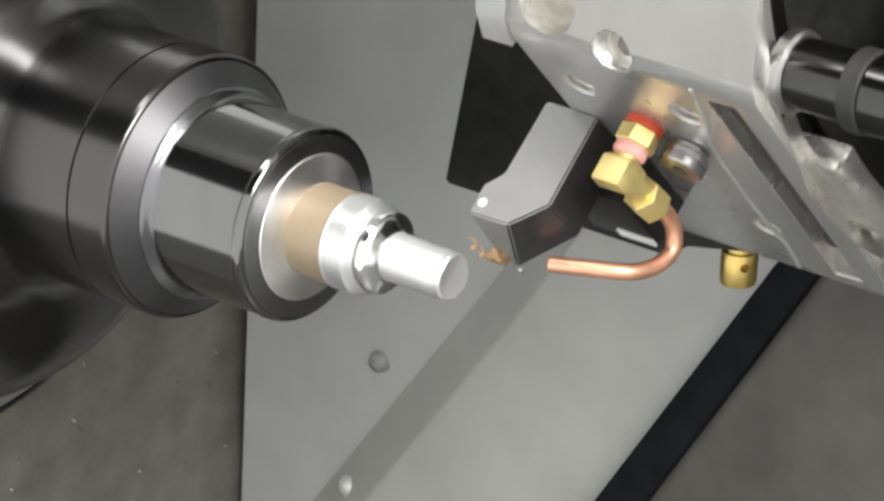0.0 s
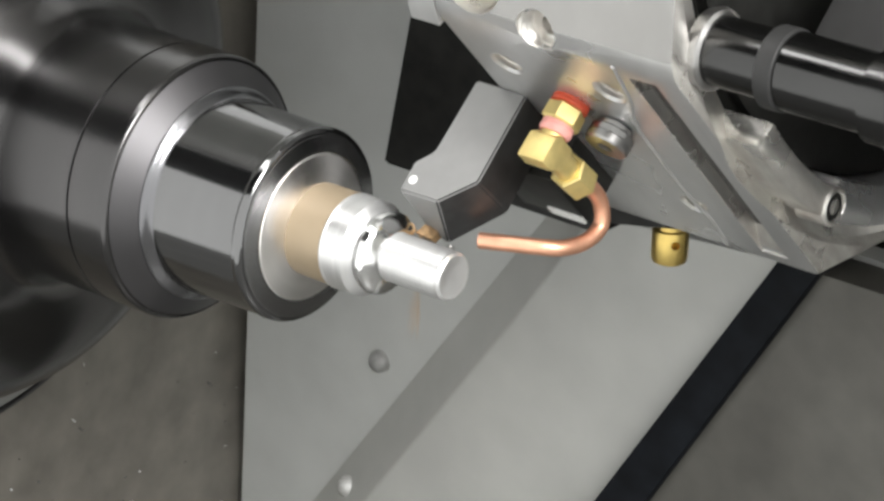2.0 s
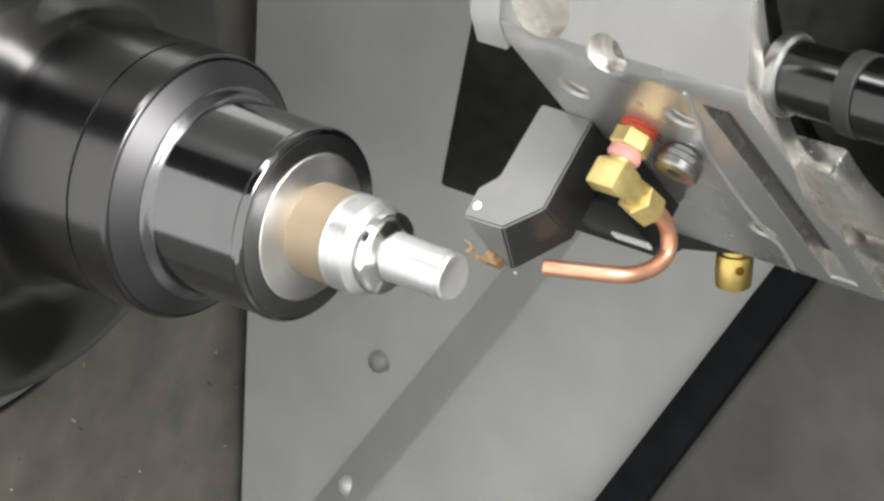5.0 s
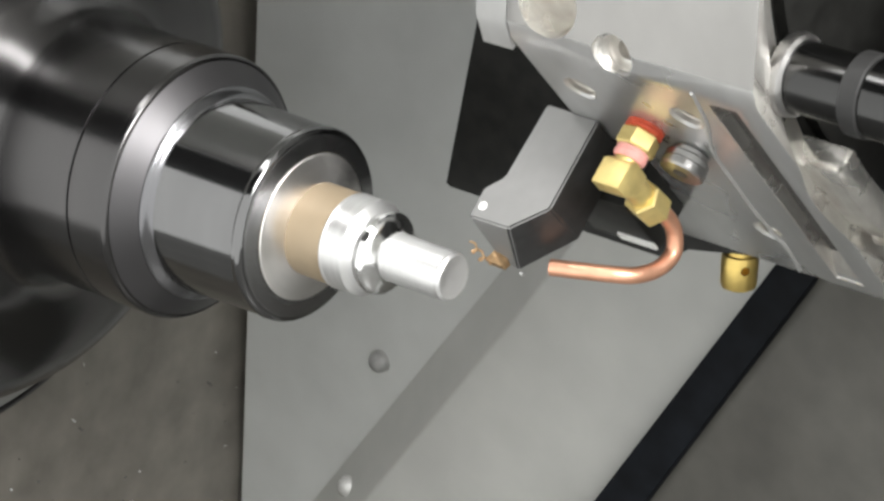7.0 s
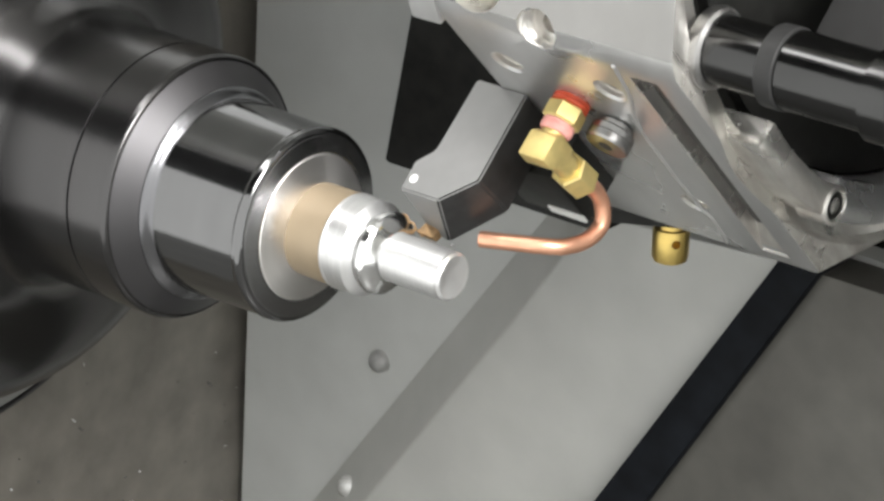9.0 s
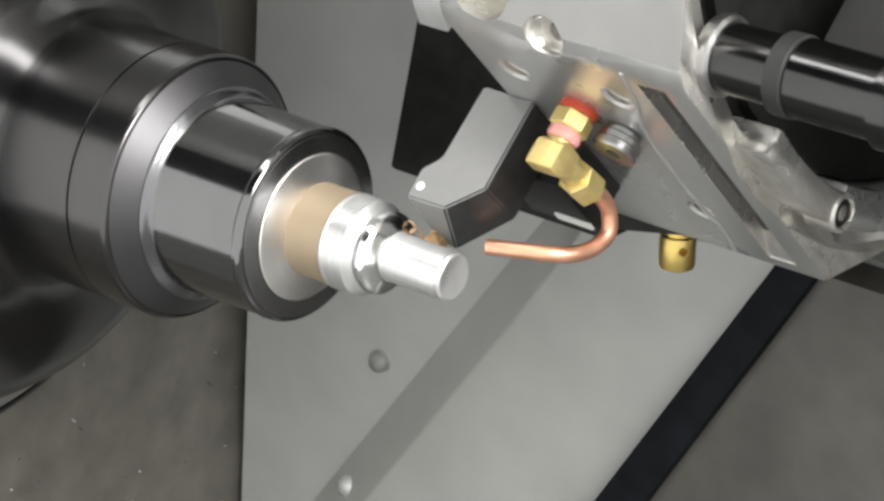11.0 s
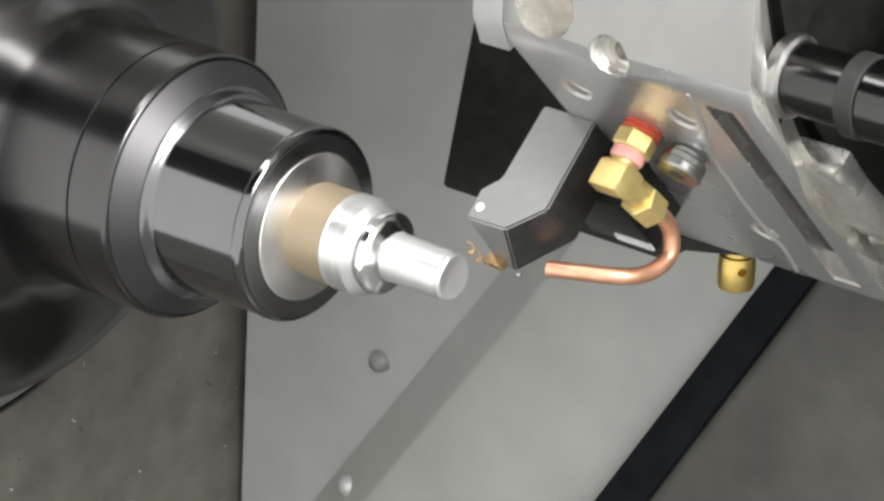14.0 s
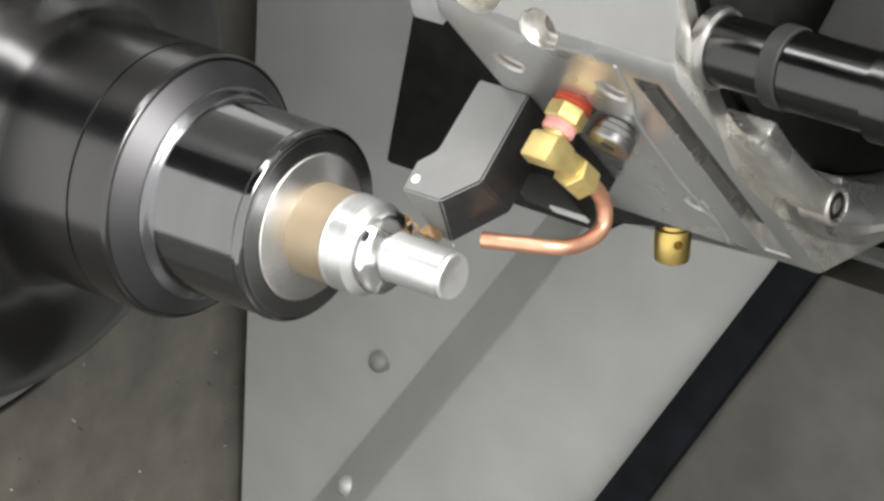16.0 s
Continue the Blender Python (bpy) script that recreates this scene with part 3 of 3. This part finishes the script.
def coolant_fitting(ob):
    X, Z = 92, 13
    down = lambda y: along((X, y, Z), (X, y - 10, Z))
    part("red_ring", turned(bmesh.new(), [(0, 0), (0, 7.0), (0.5, 7.6), (1.3, 7.6), (1.7, 7.1), (2.1, 7.6), (3.0, 7.6), (3.4, 7.0), (3.4, 0)], 40, down(78.2)), RED, ob, "red sealing rings")
    part("hex_nut", hexagon(bmesh.new(), 7.4, 8.0, down(74.8)), BRASS, ob, "brass hexagon nut", 20)
    part("thread_seal", turned(bmesh.new(), [(0, 0), (0, 6.2), (0.8, 6.7), (1.6, 6.3), (2.4, 6.7), (3.8, 6.5), (4.8, 5.8), (4.8, 0)], 40, down(67.6)), PINK, ob, "pink thread sealant")
    part("neck", turned(bmesh.new(), [(0, 0), (0, 5.0), (4, 5.0), (4, 0)], 32, down(63.6)), BRASS, ob)
    el = bmesh.new()
    prism(el, [(0.0490, 0.0190), (0.0490, 0.0115), (0.0530, 0.0045), (0.0620, 0.0045), (0.0625, 0.0150), (0.0600, 0.0190)], 0.0855, 0.0980, yz, 0.0012)
    part("elbow", el, BRASS, ob, "square-bodied brass elbow", 20)
    arm = along((X, 57.4, 6), (X, 58.6, -18))
    part("elbow_arm", turned(bmesh.new(), [(0, 0), (0, 5.0), (12, 5.0), (12, 0)], 32, arm), BRASS, ob)
    part("compression_nut", hexagon(bmesh.new(), 13.5, 7.4, along((X, 57.9, -5.5), (X, 59.4, -28))), BRASS, ob, "brass compression nut", 20)
    pipe = [(92, 58.8, -17), (92.4, 60.6, -26), (93.2, 58.8, -35), (94, 52.3, -40.8), (93, 43.6, -38.4), (90.3, 36.2, -31.8), (85.5, 32.2, -27.0), (75, 28.2, -23), (62, 24, -19.5)]
    part("copper_tube", tube(bmesh.new(), pipe, 3.3, 24, 2.4), COPPER, ob, "bent copper coolant tube")
    clamp = box(bmesh.new(), 0.0440, 0.0770, 0.0570, 0.0785, -0.0585, -0.0216, 0.0012)
    part("clamp_block", clamp, BLACK, ob, "black wedge clamp block under the shank")
    # bright ridge: wear plus a reflection off the black block, put into white
    part("clamp_edge_glint", box(bmesh.new(), 0.0590, 0.0768, 0.0560, 0.0576, -0.0566, -0.0516, 0.0007), DOT, ob, "pale worn ridge with its reflection painted white")
    trail = [(x, 77.95, z) for x, z in TRAIL]
    part("coolant_trail", tube(bmesh.new(), trail, 0.9, 10), TRACE, ob, "dried coolant trail")
    part("cap_screw", turned(bmesh.new(), [(0, 0), (0, 4.2), (5, 4.2), (5.2, 7.2), (7.0, 7.6), (7.4, 7.0), (7.8, 8.8), (10.2, 9.0), (10.4, 8.6), (10.8, 8.6), (11, 9.0), (13.4, 9.0), (14.2, 8.4), (14.4, 3.0), (11.5, 2.8), (11.5, 0)], 36,
                             along((108, 82.5, 2), (108, 60, 2))), SCREW, ob, "bright steel cap screw")
    part("nozzle_seat", turned(bmesh.new(), [(0, 0), (0, 8.0), (1.5, 7.6), (1.5, 0)], 36, along((91, 78.6, -21), (91, 60, -21))), SCREW, ob)


def tool_holder(ob):
    f = lambda pts: [(u / 1000, v / 1000) for u, v in pts]
    xy = lambda u, v, w: Vector((u, v, w))
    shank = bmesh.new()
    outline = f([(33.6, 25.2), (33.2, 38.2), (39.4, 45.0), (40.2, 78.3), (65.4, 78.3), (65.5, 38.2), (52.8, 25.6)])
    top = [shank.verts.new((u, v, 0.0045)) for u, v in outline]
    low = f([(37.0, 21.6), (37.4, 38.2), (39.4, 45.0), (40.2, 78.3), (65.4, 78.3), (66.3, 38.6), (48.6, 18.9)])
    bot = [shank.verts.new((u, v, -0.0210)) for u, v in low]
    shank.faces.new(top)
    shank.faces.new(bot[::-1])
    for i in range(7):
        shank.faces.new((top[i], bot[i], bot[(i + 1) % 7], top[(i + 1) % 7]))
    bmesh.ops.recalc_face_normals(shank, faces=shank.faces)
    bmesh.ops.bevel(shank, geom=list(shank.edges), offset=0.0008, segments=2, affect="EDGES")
    body = part("tool_shank", shank, SHADED_SIDE, ob, "square steel tool shank, grey on its lit faces and black on its shaded sides")
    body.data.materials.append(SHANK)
    # faces that catch light take the grey, the rest keep the painted shade
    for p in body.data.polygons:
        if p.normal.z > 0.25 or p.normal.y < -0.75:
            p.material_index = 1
    ins = bmesh.new()
    prism(ins, f([(34.2, 17.6), (36.8, 23.8), (44.2, 21.6), (42.6, 17.4)]), -0.0215, -0.0172, xy, 0.0005)
    part("insert", ins, INSERT, body, "copper-toned coated cutting insert")
    curl = [(35.5 - 0.55 * i + 1.7 * math.cos(i * 1.05), 16.8 + 0.25 * i + 1.5 * math.sin(i * 1.05), -18.6 + 0.35 * i) for i in range(15)]
    part("chip_curl", tube(bmesh.new(), curl, 0.45, 8), INSERT, body, "tan curled cutting chip")
    part("dot_mark", turned(bmesh.new(), [(0, 0), (0, 1.9), (0.25, 1.7), (0.25, 0)], 24, along((37.3, 31.0, 4.4), (37.3, 31.0, 20))), DOT, body, "white dot mark")
    part("clamp_screw", turned(bmesh.new(), [(0, 0), (0, 1.4), (1.0, 1.2), (1.0, 0)], 20, along((50.5, 18.6, -20.5), (50.5, 12, -22))), SCREW, body)


# ---------------------------------------------------------------- flying chips
PIECE = 9.3                               # length of one stiff piece of a coiled chip, mm


def chip_strand(label):
    """A coiled chip in stiff pieces, which leave the bar one after another."""
    ob = thing("chip_strand", pose(*SP), label, "metal chip", "coiled chips")
    turns = [(-PIECE / 2 + PIECE * k / 13, 2.9 * math.cos(k * 0.78), 2.9 * math.sin(k * 0.78)) for k in range(14)]
    first = part("coil", tube(bmesh.new(), turns, 0.24, 6), CHIP, ob)
    coils = [first]
    for _ in range(8):
        c = new("coil", first.data)
        c.parent = ob
        coils.append(c)
    return coils


def fallen_shred():
    ob = thing("chip_shred", pose(*SP), "tan shredded metal chip dropping off the turned bar", "metal chip")
    rnd = random.Random(9)
    for k in range(5):
        a = k * 1.25
        path = [(0.35 * math.cos(a) * j + rnd.uniform(-0.3, 0.3), 0.35 * math.sin(a) * j + rnd.uniform(-0.3, 0.3), 4.5 - 1.5 * j) for j in range(7)]
        part("curl", tube(bmesh.new(), path, 0.3, 6), INSERT, ob)
    return ob


strand = chip_strand("thin bluish coiled aluminium chip rising from the cutting tool")
strand_late = chip_strand("thin bluish coiled aluminium chip rising from the cutting tool")
shred = fallen_shred()
chuck = spindle_chuck()
piece = workpiece()
tur = turret()
tool_holder(tur)
coolant_fitting(tur)

FEED = [(0, 34.7, 0.3), (0.1, 34.9, 1.75), (0.2, 34.9, 1.8), (0.3, 33.2, 1.85), (0.5, 29.0, 1.9), (1.0, 19.1, 1.85), (1.5, 9.3, 1.75), (1.8, 3.3, 1.7),
        (1.9, 1.4, 1.5), (2.0, 0, 0.56), (2.1, 1.3, -0.2), (2.2, 21.9, 0.1), (2.3, 35.2, 0.4), (2.4, 35.6, 2.2), (2.5, 34.6, 2.25), (3.0, 25.3, 2.07),
        (3.5, 15.6, 1.95), (4.0, 5.65, 1.88), (4.2, 1.7, 1.84), (4.3, 0.3, 1.2), (4.4, -0.3, -0.1), (4.5, 8.5, -0.2), (4.6, 31.5, 0.1), (4.7, 35.3, 0.5),
        (4.8, 35.5, 2.2), (5.3, 25.8, 2.1), (5.8, 16.0, 2.05), (6.3, 6.17, 2.03), (6.5, 2.4, 1.95), (6.6, 0.4, 1.25), (6.7, -0.5, -0.25), (6.8, 11.6, 0.1),
        (6.9, 33.0, 0.3), (7.0, 35.7, 1.6), (7.1, 35.9, 2.3), (7.5, 28.5, 2.3), (8.0, 18.6, 2.17), (8.5, 8.7, 2.05), (8.8, 2.75, 1.85), (8.9, 0.9, 1.6),
        (9.0, 0, 0), (9.1, 8.3, -0.3), (9.2, 31.6, 0), (9.3, 35.3, 0.4), (9.4, 35.5, 2.3), (10.3, 18.4, 2.2), (11.1, 2.6, 2.0), (11.2, 0.5, 1.5),
        (11.3, -0.7, 0.05), (11.4, 5.5, -0.2), (11.5, 29.1, -0.2), (11.6, 35.1, -0.1), (11.7, 35.2, 2.4), (11.8, 34.2, 2.6), (12.0, 30.1, 2.55),
        (12.5, 20.3, 2.4), (13.0, 10.5, 2.3), (13.5, 0.7, 1.95), (13.6, -0.1, 0.4), (13.7, 3.5, -0.6), (13.8, 25.8, 0), (13.9, 34.6, 0.35), (14.0, 34.7, 2.4),
        (14.1, 34.3, 2.45), (14.5, 26.5, 2.45), (15.0, 16.7, 2.38), (15.5, 6.8, 2.28), (15.8, 1.0, 1.85), (15.9, 0.1, 1.1), (16.0, 0.9, -0.1)]


tur.scale = (SIZE, SIZE, SIZE)


def motions():
    c, s = math.cos(radians(SLANT)), math.sin(radians(SLANT))
    home = SP.lerp(EYE, 1 - SIZE)
    walk(tur, [(t, pose(home.x + SIZE * a / 1000, home.y - SIZE * b / 1000 * c, home.z - SIZE * b / 1000 * s, SLANT)) for t, a, b in FEED])
    spin = [(i / 10, pose(*SP, 0, 0, 0) @ Matrix.Rotation(radians(78 * i), 4, "X")) for i in range(161)]
    walk(chuck, spin)
    walk(piece, spin)

    walk(shred, [(t, pose(SP.x + x, SP.y + y, SP.z + z, 0, a, 0)) for t, x, y, z, a in (
        (0, 0.058, 0, 0, 0), (1.9, 0.058, 0, 0, 0), (2.0, 0.0545, 0.0010, -0.0195, 12), (2.1, 0.066, -0.026, -0.118, 30), (2.4, 0.075, -0.05, -0.60, 70), (16, 0.075, -0.05, -0.60, 70))])
    rise(strand, [(12.8, 0), (13.0, 38), (13.2, 46), (13.4, 56), (13.5, 84)], 13.5)
    rise(strand_late, [(15.0, 0), (15.2, 20), (15.4, 28), (15.6, 38), (15.8, 60)], 15.8, 0.6)


def rise(coils, grown, last, lean=0.0):
    """Keys a coiled chip: it grows out of the bar by the given lengths, then flies off over the spindle to the chip pan."""
    early = [Vector(p) for p in ((0.043, 0.0093, 0.0113), (0.0356, 0.0083, 0.0200), (0.0256, 0.0056, 0.0295), (0.0156, 0.0036, 0.0402), (0.0090, 0.0023, 0.0473), (-0.002, 0.0, 0.060))]
    late = [Vector(p) for p in ((0.043, 0.0093, 0.0113), (0.0356, 0.0083, 0.0200), (0.0303, 0.0112, 0.0323), (0.0179, 0.0124, 0.0517), (0.0068, 0.0127, 0.0677), (0.000, 0.0129, 0.078))]

    def on(curve, s):
        for a, b in zip(curve, curve[1:]):
            d = (b - a).length
            if s <= d or b is curve[-1]:
                return a.lerp(b, s / d), b - a
            s -= d
    inside = Matrix.Translation((0.056, 0, 0))
    for i, c in enumerate(coils):
        rows = [(0.0, inside), (grown[0][0] - 0.1, inside)]
        for k in range(round((last - grown[0][0]) * 10) + 1):
            t = grown[0][0] + k / 10
            length = float(np.interp(t, [g[0] for g in grown], [g[1] for g in grown]))
            s = (length - PIECE * (i + 0.5)) / 1000
            if s < 0:
                rows.append((t, inside))
                continue
            w = max(lean, min(1, max(0, (t - last + 0.15) / 0.1)))
            (pa, da), (pb, db) = on(early, s), on(late, s)
            m = Matrix.Translation(pa.lerp(pb, w)) @ da.lerp(db, w).to_track_quat("X", "Z").to_matrix().to_4x4()
            rows.append((t, m @ Matrix.Rotation(radians(55 * k), 4, "X")))
        base = rows[-1][1]
        rows.append((last + 0.04, base))
        for after, x, y, z in ((0.1, -0.02, 0.0, 0.12), (0.2, -0.12, -0.08, 0.32), (0.5, -0.52, -0.30, 0.30), (1.0, -0.62, -0.50, -0.625)):
            if last + after <= 16.0:
                rows.append((last + after, Matrix.Translation((x, y, z)) @ base))
        if rows[-1][0] < 16.0:
            rows.append((16.0, rows[-1][1]))
        walk(c, rows)


motions()
